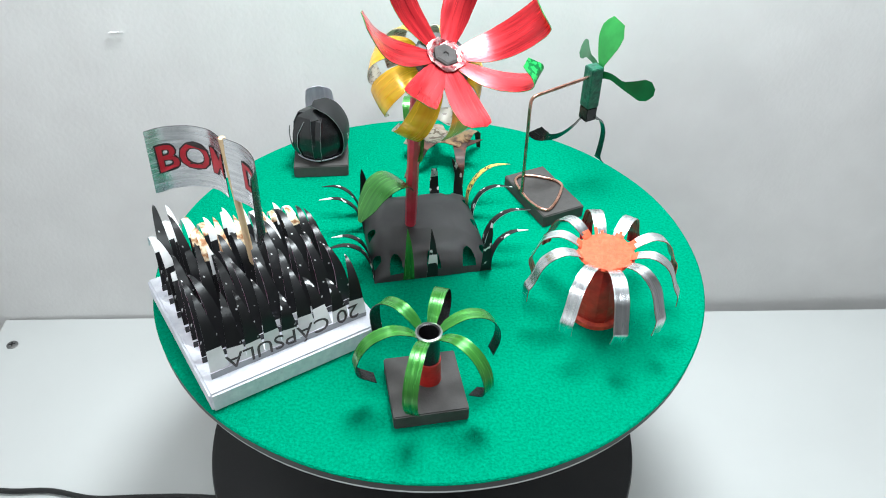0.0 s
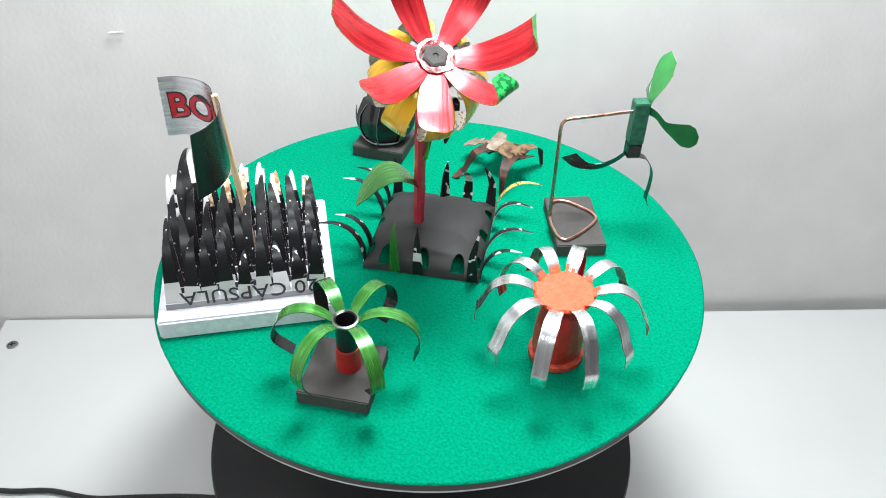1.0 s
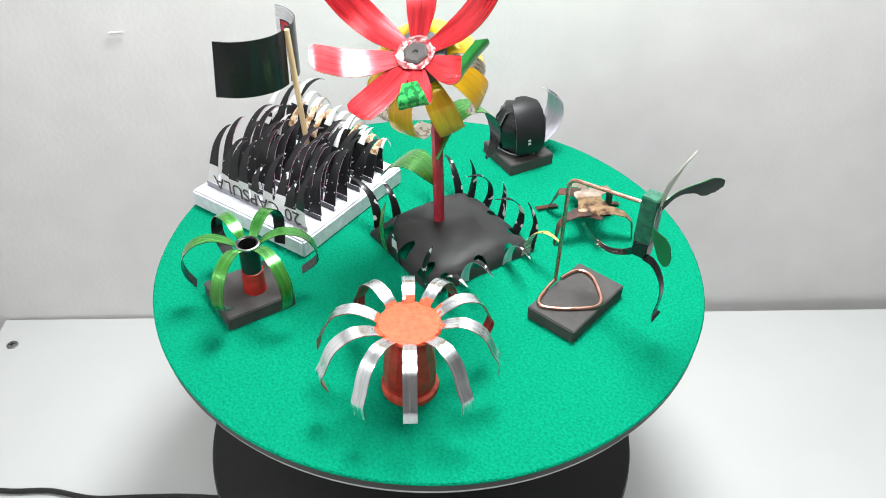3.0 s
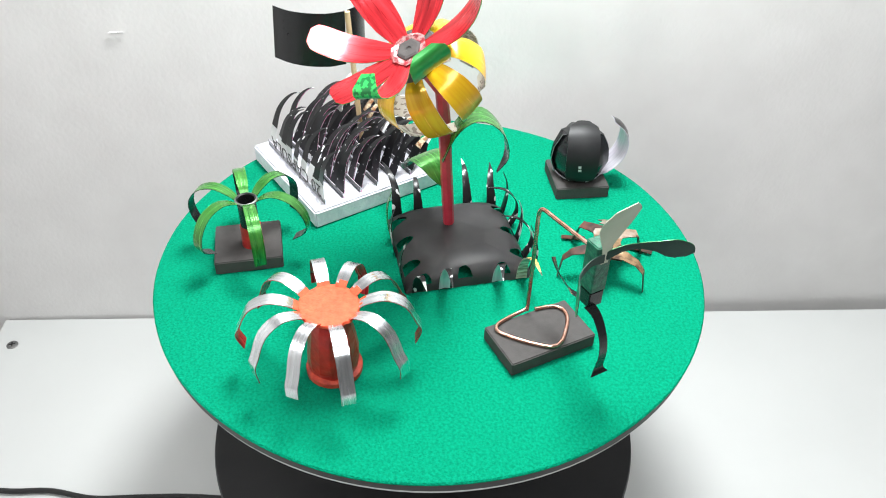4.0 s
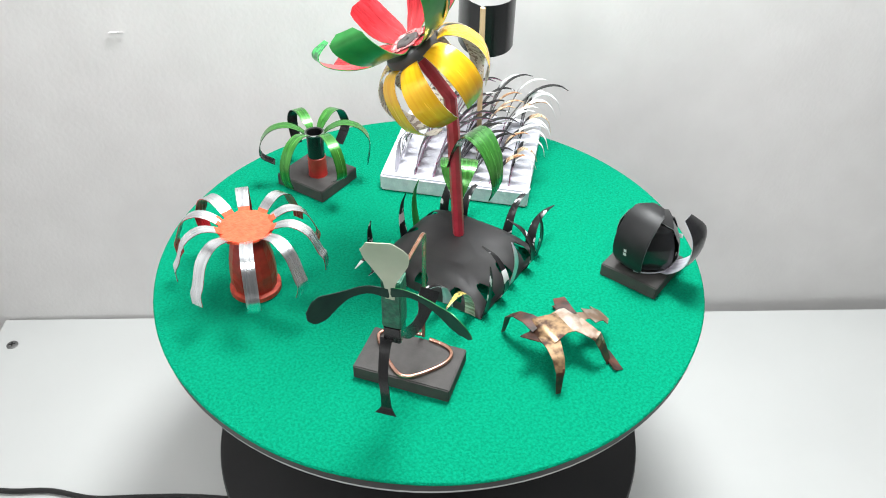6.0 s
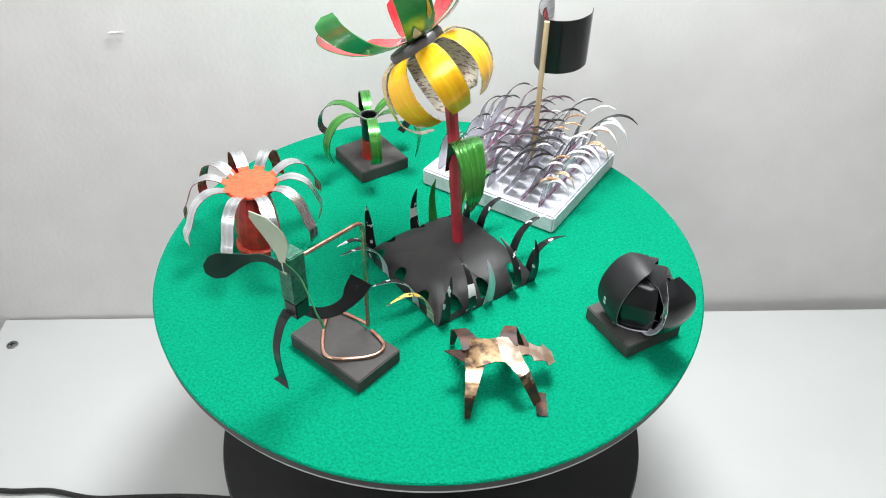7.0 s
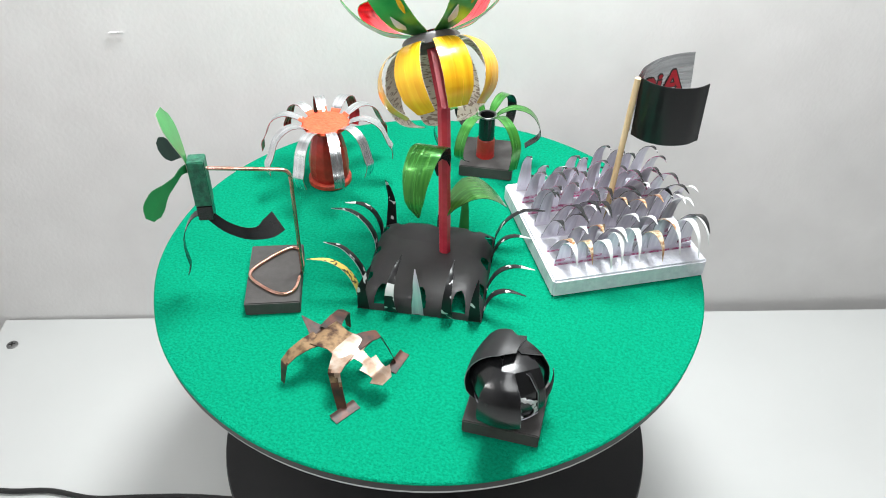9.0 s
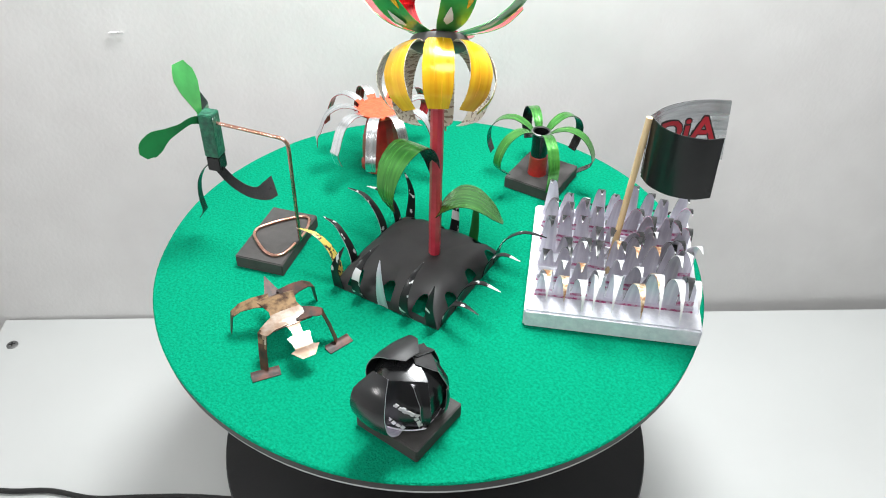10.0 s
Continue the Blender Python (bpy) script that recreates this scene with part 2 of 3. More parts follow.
def writing(words, size, mat, parent, m, name="lettering", thick=0.00015, fat=0.0):
    """Raised letters in the built-in font, turned into a mesh."""
    cu = bpy.data.curves.new(name, "FONT")
    cu.body, cu.size, cu.extrude, cu.offset, cu.resolution_u = words, size, thick, fat, 3
    cu.align_x, cu.align_y = "CENTER", "CENTER"
    tmp = bpy.data.objects.new(name, cu)
    scene.collection.objects.link(tmp)
    me = bpy.data.meshes.new_from_object(tmp.evaluated_get(bpy.context.evaluated_depsgraph_get()))
    bpy.data.objects.remove(tmp)
    me.transform(m)
    me.materials.clear()
    me.materials.append(mat)
    ob = new(name, me)
    ob.parent = parent
    return ob


TURNING = []          # (thing, its pose on the display)


def thing(name, m, label, category, group=""):
    ob = new(name)
    ob.matrix_basis = m
    ob.empty_display_size = 0.01
    TURNING.append((ob, m))
    return tagged(ob, label, category, group)


# ---- the place: table top, walls, ceiling ----
TOP = -0.24
LEAN = 1.8            # the wall behind runs this many degrees off the view's cross axis


def structure(name, bm, mat, label, m=None, smooth=False):
    ob = link(name, bm, mat, smooth=smooth)
    if m:
        ob.matrix_basis = m
    return tagged(ob, label, name.split("_")[0], kind="structure")


def box(x0, x1, y0, y1, z0, z1):
    bm = bmesh.new()
    bmesh.ops.create_cube(bm, size=1, matrix=Matrix.Translation(((x0 + x1) / 2, (y0 + y1) / 2, (z0 + z1) / 2)) @ Matrix.Diagonal((x1 - x0, y1 - y0, z1 - z0, 1)))
    return bm


room = pose(0, 0.1965, 0, 0, 0, LEAN)
walls = room @ pose(-0.42, 0, 0, 0, 0, 0.6) @ pose(0.42, 0, 0)
structure("table_top", box(-0.417, 1.2, -0.9, -0.002, TOP - 0.025, TOP), TABLE, "white laminate table top against the wall", room)
wall_back = structure("wall_back", box(-0.53, 1.6, 0, 0.1, -1.0, 1.5), WALL, "rough white plastered wall behind the display", walls)
structure("wall_side", box(-0.53, -0.43, -2.4, -0.001, -1.0, 1.5), WALL, "white plastered side wall", walls)
structure("wall_far", box(1.6, 1.7, -2.4, 0.1, -1.0, 1.5), WALL, "plain white wall", room)
structure("wall_front", box(-0.53, 1.7, -2.5, -2.4, -1.0, 1.5), WALL, "plain white wall", room)
structure("ceiling", box(-0.53, 1.7, -2.5, 0.1, 1.5, 1.6), WALL, "plain white ceiling", room)
structure("floor", box(-0.53, 1.7, -2.5, 0.1, -1.1, -1.0), MDF, "plain dark floor", room)


def screw():
    root = tagged(new("screw"), "dark steel cross-head screw sunk in the table top", "screw")
    root.matrix_basis = pose(-0.3968, 0.148, TOP)
    part("head", lathe([(0.0052, 0.0), (0.0052, 0.0006), (0.0045, 0.0011), (0.0022, 0.0013)], 24), STEEL, root)
    for a in (20, 110):
        bm = box(-0.003, 0.003, -0.0005, 0.0005, 0.0012, 0.0016)
        bmesh.ops.rotate(bm, verts=bm.verts, matrix=Matrix.Rotation(radians(a), 3, "Z"))
        part("slot", bm, RUBBER, root)


screw()


def wall_nick():
    bm = bmesh.new()
    rnd = random.Random(8)
    for i in range(5):
        tube(bm, [(0.0022 * i, 0, 0.0008 * math.sin(i * 2)), (0.0022 * i + 0.0012, -0.0009, 0.0004 * i), (0.0022 * i + 0.003, 0, 0.0006 * math.cos(i))], 0.0004 + 0.0004 * rnd.random(), n=6, k=6)
    ob = link("plaster_nick", bm, WALL, wall_back)
    ob.matrix_basis = wall_back.matrix_basis.inverted() @ pose(-0.2455, 0.1888, 0.0575, 0, 0, LEAN)


wall_nick()


def cable():
    bm = bmesh.new()
    tube(bm, [(-0.41, 0.0, TOP + 0.0035), (-0.34, -0.0125, TOP + 0.003), (-0.3, -0.0125, TOP + 0.003), (-0.265, -0.019, TOP + 0.003),
              (-0.23, -0.018, TOP + 0.003), (-0.19, -0.017, TOP + 0.003), (-0.14, -0.02, TOP + 0.003)], 0.0022, n=40)
    tagged(link("power_cable", bm, RUBBER), "thin black power cable lying on the table", "cable")


cable()

# ---- the turning display ----


def turntable():
    root = thing("turntable", pose(0, 0, 0), "round display board covered in green felt", "turntable")
    bm = bmesh.new()
    n = 120
    ring = [0.165 + 0.0007 * noise.noise(Vector((3 * math.cos(2 * math.pi * i / n), 3 * math.sin(2 * math.pi * i / n), 0))) for i in range(n)]
    layers = []
    for dr, z in ((0.0, -0.002), (0.0004, -0.0008), (-0.0004, 0.0), (-0.02, 0.0), (-0.08, 0.0)):
        layers.append([bm.verts.new(((ring[i] + dr) * math.cos(2 * math.pi * i / n), (ring[i] + dr) * math.sin(2 * math.pi * i / n), z)) for i in range(n)])
    for a, b in zip(layers, layers[1:]):
        for i in range(n):
            bm.faces.new((a[i], a[(i + 1) % n], b[(i + 1) % n], b[i]))
    bm.faces.new(layers[-1])
    bm.faces.new(layers[0][::-1])
    part("felt", bm, FELT, root, "bright green felt")
    part("board", lathe([(0.1642, -0.0070), (0.1648, -0.0064), (0.1648, -0.0021)], 120), BOARD, root, "dark board edge")
    part("rim", lathe([(0.1632, -0.0092), (0.1640, -0.0088), (0.1640, -0.0071)], 120), TRIM, root, "grey lower rim")
    part("shaft", lathe([(0.03, -0.1598), (0.03, -0.0093)], 40), PLATTER, root)


def platter():
    root = thing("rotating_base", pose(-0.004, -0.0035, 0), "black round rotating base standing on the table", "turntable base")
    part("body", lathe([(0.150, TOP + 0.003), (0.1535, TOP + 0.006), (0.1545, -0.166), (0.1535, -0.1615), (0.151, -0.16), (0.04, -0.16)], 120), PLATTER, root)
    part("foot", lathe([(0.12, TOP), (0.12, TOP + 0.003)], 60), RUBBER, root)


turntable()
platter()


def base_board(root, sx, sy, h=0.0087):
    part("base_board", slab(sx, sy, 0, h), MDF, root, "dark grey slab")
    return h


# ---- palm ----


def palm():
    root = thing("palm_tree_model", pose(-0.0016, -0.1118, 0, 0, 0, 10.5), "small palm cut from a green can on a dark slab", "model tree")
    h = base_board(root, 0.0372, 0.0398)
    x, y = 0.0022, 0.003

    def at(bm):
        bmesh.ops.translate(bm, verts=bm.verts, vec=(x, y, 0))
        return bm
    part("trunk", at(lathe([(0.0066, h), (0.0064, h + 0.0005), (0.0062, 0.0228), (0.0056, 0.0232)], 28)), RED_PAINT, root, "red lower trunk")
    part("collar", at(lathe([(0.0056, 0.0229), (0.0056, 0.0398), (0.0063, 0.0404), (0.0064, 0.0412), (0.0058, 0.0415), (0.0050, 0.0412), (0.0048, 0.034), (0.0047, 0.025)], 28)), BLACK, root, "black tube")
    part("rim", at(lathe([(0.0057, 0.0400), (0.0067, 0.0406), (0.0067, 0.0415), (0.0058, 0.0418), (0.0057, 0.0408)], 28, close=False)), STEEL, root, "thin silver rim")
    rnd = random.Random(4)
    ends = [[(0.0365, 0.0265), (0.0335, 0.0175)], [(0.0365, 0.026), (0.0275, 0.0185)], [(0.036, 0.027), (0.034, 0.0155)], [(0.037, 0.026), (0.0275, 0.0175)], [(0.0355, 0.026), (0.031, 0.0165)], [(0.0365, 0.0255), (0.028, 0.0195)]]
    for i in range(6):
        bm = radial(bmesh.new(), [(0.0058, 0.0405), (0.0105, 0.0445), (0.0190, 0.0475), (0.0290, 0.0445), (0.0355, 0.0360), *ends[i]],
                    i * 60 + 11 + rnd.uniform(-5, 5), [0.0044, 0.0066, 0.0072, 0.0074, 0.0072, 0.0068], n=20)
        part("leaf", at(bm), [GREEN, BLACK], root, "curled green leaf with a black inside")


palm()

# ---- flower of strips with a round orange top ----


def anemone():
    root = thing("fringed_flower_model", pose(0.0943, -0.0507, 0, 0, 0, 0), "red dome with orange top and curled silver strips", "model flower")
    part("foot", lathe([(0.0136, 0.0), (0.0147, 0.0008), (0.0147, 0.0036), (0.0133, 0.0044)], 40), BRICK, root, "rough orange-red ring foot")
    bm = lathe([(0.0126, 0.0045), (0.0134, 0.008), (0.0134, 0.016), (0.0124, 0.025), (0.0106, 0.034), (0.0082, 0.041), (0.0076, 0.0432)], 14)
    for v in bm.verts:
        v.co.x += 0.0006 * noise.noise(v.co * 160)
        v.co.y += 0.0006 * noise.noise(v.co * 160 + Vector((5, 0, 0)))
    part("body", bm, RED_PAINT, root, "faceted dark red dome", smooth=False)
    bm = lathe([(0.006, 0.0432), (0.0145, 0.0436), (0.0155, 0.0446), (0.0148, 0.0458), (0.008, 0.0462), (0.002, 0.0463)], 40)
    for v in bm.verts:
        v.co.z += 0.0005 * noise.noise(v.co * 220)
        if v.co.xy.length > 0.01:
            k = 1 + 0.09 * noise.noise(v.co * 330)
            v.co.x, v.co.y = v.co.x * k, v.co.y * k
    part("top", bm, ORANGE, root, "lumpy orange top")
    rnd = random.Random(9)
    for i in range(10):
        k = rnd.uniform(0.87, 1.06)
        tip = rnd.choice([[(0.0450, 0.0290), (0.0420, 0.0205)], [(0.0452, 0.0285), (0.0440, 0.0190)], [(0.0458, 0.0295), (0.0462, 0.0225)]])
        bm = radial(bmesh.new(), [(0.0135, 0.0448), (0.019, 0.0485), (0.028, 0.0505), (0.0375, 0.0455), (0.043, 0.034), *tip],
                    i * 36 - 53 + rnd.uniform(-4, 4), [0.0060, 0.0070, 0.0074, 0.0074, 0.0073, 0.0072], n=20)
        bmesh.ops.scale(bm, vec=(k, k, 1), verts=bm.verts)
        for f in bm.faces:      # paint that ran from the top on to the strips
            c = f.calc_center_median()
            if c.xy.length < 0.0165 + 0.0035 * noise.noise(c * 420):
                f.material_index = 2
        part("petal", bm, [SILVER, RED, ORANGE], root, "curled silver strip with a red underside")


anemone()

# ---- wire stand and running figure ----


def wire_stand():
    root = thing("wire_stand", pose(0.075, 0.0588, 0, 0, 0, 115.6), "bent copper wire stand on a dark slab", "stand")
    h = base_board(root, 0.052, 0.0307)
    inv = pose(0.075, 0.0588, 0, 0, 0, 115.6).inverted()
    z = h + 0.001
    w = [(0.0601, 0.0525, z + 0.0008), (0.0640, 0.0452, z), (0.0700, 0.0372, z), (0.0740, 0.0352, z), (0.0775, 0.0372, z), (0.0828, 0.0470, z), (0.0870, 0.0590, z), (0.0874, 0.0650, z), (0.0840, 0.0692, z), (0.0765, 0.0724, z),
         (0.0670, 0.0748, z), (0.0605, 0.0740, z), (0.0572, 0.0705, z), (0.0570, 0.0655, z), (0.0592, 0.0575, z)]
    bm = tube(bmesh.new(), [inv @ Vector(q) for q in w], 0.0011, n=90)
    part("wire_loop", bm, COPPER, root, "flat rounded triangle of copper wire")
    up = [(0.0598, 0.0532, z), (0.0598, 0.0534, 0.03), (0.0598, 0.0535, 0.06), (0.0598, 0.0535, 0.0745), (0.0606, 0.0541, 0.0792), (0.0635, 0.0556, 0.0812), (0.07, 0.059, 0.082),
          (0.084, 0.0664, 0.0835), (0.0975, 0.0737, 0.085)]
    part("wire_arm", tube(bmesh.new(), [inv @ Vector(q) for q in up], 0.0011, n=70), COPPER, root, "upright copper wire bent to the side")


wire_stand()


def figure():
    """Outward from the stand is local +x."""
    bm = bmesh.new()
    o = Vector((0.1005, 0.0755, 0))
    m = pose(o.x, o.y, 0, 0, 0, 28)
    body = slab(0.0088, 0.0088, 0.064, 0.0914, 0.0005)
    tmp = bpy.data.meshes.new("tmp")
    body.to_mesh(tmp)
    body.free()
    bm.from_mesh(tmp)
    hip = slab(0.0082, 0.0082, 0.0545, 0.0638, 0.0005)
    k = len(bm.faces)
    hip.to_mesh(tmp)
    hip.free()
    bm.from_mesh(tmp)
    bm.faces.ensure_lookup_table()
    for f in bm.faces[k:]:
        f.material_index = 1
    x = 0.0048
    ribbon(bm, [(x, 0, 0.082), (x + 0.0003, 0, 0.091), (x + 0.0015, 0, 0.098), (x + 0.0035, 0, 0.106), (x + 0.006, 0, 0.113), (x + 0.0085, -0.001, 0.119)],
           [0.004, 0.005, 0.012, 0.0195, 0.0205, 0.011], (0, 1, 0.12), front=3, back=2, cols=6)
    ribbon(bm, [(x, 0, 0.086), (x + 0.002, 0.008, 0.089), (x + 0.004, 0.016, 0.089), (x + 0.0075, 0.0235, 0.0885), (x + 0.0105, 0.030, 0.0872), (x + 0.0128, 0.0355, 0.085), (x + 0.0138, 0.039, 0.0825)],
           [0.005, 0.0038, 0.0038, 0.0068, 0.0128, 0.0124, 0.005], [(0.0, 0, 1), (0.36, 0, 0.88)], front=4, back=5, n=20)
    ribbon(bm, [(x, 0, 0.085), (0.0066, -0.009, 0.0868), (0.0093, -0.0168, 0.0846), (0.0138, -0.0212, 0.0834), (0.0187, -0.0250, 0.0824), (0.0225, -0.0278, 0.0818), (0.0250, -0.0298, 0.0816)],
           [0.005, 0.0042, 0.0044, 0.0090, 0.0148, 0.0130, 0.0045], (0, 0, 1), front=5, back=4, n=22)
    ribbon(bm, [(0.003, -0.003, 0.056), (0.009, -0.002, 0.053), (0.0145, -0.001, 0.043), (0.0155, 0, 0.032), (0.0145, 0, 0.022), (0.016, 0, 0.0185)],
           [0.006, 0.005, 0.0045, 0.0045, 0.005, 0.0105], (0, 1, 0), front=1, back=1)
    ribbon(bm, [(-0.002, 0.002, 0.056), (-0.009, 0.003, 0.049), (-0.018, 0.004, 0.0445), (-0.026, 0.005, 0.0445), (-0.032, 0.005, 0.0475), (-0.0375, 0.0055, 0.0525)],
           [0.005, 0.0056, 0.0062, 0.0072, 0.0115, 0.0125], (0, -0.45, 0.89), front=1, back=1)
    bpy.data.meshes.remove(tmp)
    ob = link("running_figurine", bm, [DARKGREEN, BLACK, PALE, GREEN2, DARK_COAT, DEEPGREEN], smooth=True)
    ob.matrix_basis = m
    TURNING.append((ob, m))
    tagged(ob, "running figure of dark green can metal on a wire", "figurine")


figure()


def creature():
    bm = bmesh.new()
    m = pose(0.011, 0.105, 0, 0, 0, 164)
    ribbon(bm, [(-0.0145, 0, 0.0175), (-0.010, 0, 0.0205), (0.0, 0, 0.0208), (0.010, 0, 0.0205), (0.0145, 0, 0.0192)], [0.022, 0.0215, 0.0165, 0.0200, 0.0225], (0, 1, 0), front=0, back=1, cols=6, bow=0.02, n=12, folded=True)
    ribbon(bm, [(0.0140, 0, 0.0192), (0.018, 0, 0.0185), (0.0205, 0, 0.0175), (0.0212, 0, 0.0172), (0.0255, 0, 0.0155), (0.0285, 0, 0.0145), (0.0292, 0, 0.0140), (0.034, 0, 0.0118)],
           [0.008, 0.0058, 0.0060, 0.0135, 0.0108, 0.0105, 0.0165, 0.0075], (0, 1, 0), front=0, back=1, n=14, folded=True)
    ribbon(bm, [(-0.0135, 0, 0.0175), (-0.019, 0, 0.0200), (-0.026, 0, 0.0235)], [0.012, 0.0065, 0.0006], (0, 1, 0), front=0, back=1, folded=True, n=6)
    for sy in (-1, 1):
        # fore legs reach sideways, then bend down to broad feet
        ribbon(bm, [(0.0085, 0.004 * sy, 0.0204), (0.0110, 0.0115 * sy, 0.0207), (0.0135, 0.0178 * sy, 0.0196), (0.0175, 0.0202 * sy, 0.0105), (0.0212, 0.0218 * sy, 0.0014)],
               [0.0120, 0.0086, 0.0068, 0.0058, 0.0052], [(1, 0, 0), (0.8, -0.5 * sy, 0)], front=0, back=1, n=16, folded=True)
        ribbon(bm, [(0.0205, 0.0216 * sy, 0.0020), (0.0222, 0.0219 * sy, 0.0009), (0.0262, 0.0226 * sy, 0.0004)], [0.0156, 0.0160, 0.0156], (-0.15 * sy, 1, 0), front=1, back=1, n=4, folded=True)
        # hind legs spread flat and straight, tapering to the ground
        ribbon(bm, [(-0.0100, 0.004 * sy, 0.0197), (-0.0122, 0.0125 * sy, 0.0200), (-0.0145, 0.0200 * sy, 0.0182), (-0.0164, 0.0248 * sy, 0.0140), (-0.0174, 0.0268 * sy, 0.0006)],
               [0.0118, 0.0088, 0.0068, 0.0052, 0.0028], (1, 0.12 * sy, 0), front=0, back=1, n=16, folded=True)
    bmesh.ops.scale(bm, vec=(0.95, 0.95, 1), verts=bm.verts)
    # fore body, head and tail take the paler bronze, lower legs the brown
    for f in bm.faces:
        c = f.calc_center_median()
        if f.material_index == 0:
            f.material_index = 1 if c.z < 0.0145 and abs(c.y) > 0.0135 else 2 if c.x > 0.003 and abs(c.y) < 0.0172 or c.x < -0.0165 and abs(c.y) < 0.004 else 0
    ob = link("crouching_animal_figurine", bm, [BRONZE, DARK_BRONZE, PALE_BRONZE])
    ob.matrix_basis = m
    TURNING.append((ob, m))
    tagged(ob, "four-legged creature cut from bronze-coloured can metal", "figurine")


creature()

# ---- bud ----


def bud():
    root = thing("flower_bud_model", pose(-0.0792, 0.1015, 0, 0, 0, 95.6), "closed black tulip bud of can metal on a slab", "model flower")
    h = base_board(root, 0.0362, 0.0375)
    part("core", lathe([(0.005, h), (0.008, h + 0.004), (0.0125, h + 0.012), (0.012, h + 0.024), (0.006, h + 0.033)], 20), BUD_BLACK, root)
    # azimuth, size, height and closing of each petal
    for az, k, top, shut in ((-52, 0.98, 0.0335, 0.0), (34, 1.0, 0.0345, 0.0), (92, 0.95, 0.0335, 0.0), (148, 1.0, 0.0352, 0.002), (203, 0.97, 0.0358, 0.002)):
        prof = [(0.006, h + 0.0012), (0.0132 * k, h + 0.0028), (0.0163 * k, h + 0.0125), (0.0154 * k, h + 0.0220), (0.0104 * k + shut * 0.3, h + top - 0.0030), (shut, h + top)]
        bm = radial(bmesh.new(), prof, az, [0.010, 0.0175, 0.0225, 0.0230, 0.0215, 0.0185, 0.0080], bow=-0.05, cols=6, front=1, back=0, n=20, folded=True, edge=2)
        ob = part("petal", bm, [BLACK, BUD_BLACK, GREY_INK], root, "glossy black rounded petal")
        edge = radial(bmesh.new(), [(0.0141 * k, h + 0.0030), (0.0147 * k, h + 0.0042)], az, [0.0180, 0.0188], bow=-0.075, cols=6, front=0, back=0, n=2)
        part("cut_edge", edge, SHEEN, ob, "bare silver cut edge")
    bm = radial(bmesh.new(), [(0.007, h + 0.0014), (0.0152, h + 0.004), (0.0188, h + 0.0125), (0.0180, h + 0.0235), (0.0125, h + 0.0335), (0.0050, h + 0.0385), (-0.0030, h + 0.0390)], -100,
                [0.012, 0.017, 0.0205, 0.0215, 0.0215, 0.0210, 0.0185, 0.0080], bow=-0.05, cols=6, front=1, back=0, n=28, edge=2)
    part("petal", bm, [BUD_BLACK, BUD_BLACK, GREY_INK], root, "satin black petal folded over the top")
    for az, prof, ws in ((0, [(0.006, h + 0.001), (0.0175, h + 0.004), (0.0265, h + 0.014), (0.0295, h + 0.025), (0.0275, h + 0.035), (0.0195, h + 0.0415)], [0.009, 0.0165, 0.0205, 0.0205, 0.0180, 0.0085]),
                         (100, [(0.006, h + 0.001), (0.016, h + 0.004), (0.0195, h + 0.010), (0.0205, h + 0.016), (0.0205, h + 0.021), (0.0200, h + 0.025)], [0.005, 0.0055, 0.005, 0.004, 0.003, 0.001])):
        bm = radial(bmesh.new(), prof, az, ws, bow=-0.08, front=1, back=0, edge=1)
        part("outer_petal", bm, [BLACK, SHEEN if az == 0 else SATIN], root, "loose petal, silver inside" if az == 0 else "thin loose strip")
    # broken rows of white print
    for az, lean, z, count in ((-104, 82, 0.016, 4), (30, 35, 0.021, 4), (44, 35, 0.018, 5), (16, 35, 0.011, 5), (52, 70, 0.012, 3)):
        for q in range(count):
            bm = box(-0.0009, 0.0009, -0.0002, 0.0002, -0.0011 + 0.0003 * (q % 2), 0.0011)
            bmesh.ops.transform(bm, verts=bm.verts, matrix=pose(0, 0, h + z, 0, 0, az + 90) @ pose(0, -0.0202 if az == -104 else -0.0187, 0, 0, lean, 0) @ pose(0.0025 * (q - (count - 1) / 2), 0.0003 * (q - (count - 1) / 2) ** 2, 0))
            part("ink_bar", bm, WHITE_INK, root)

bud()

# ---- mound and tall flower ----


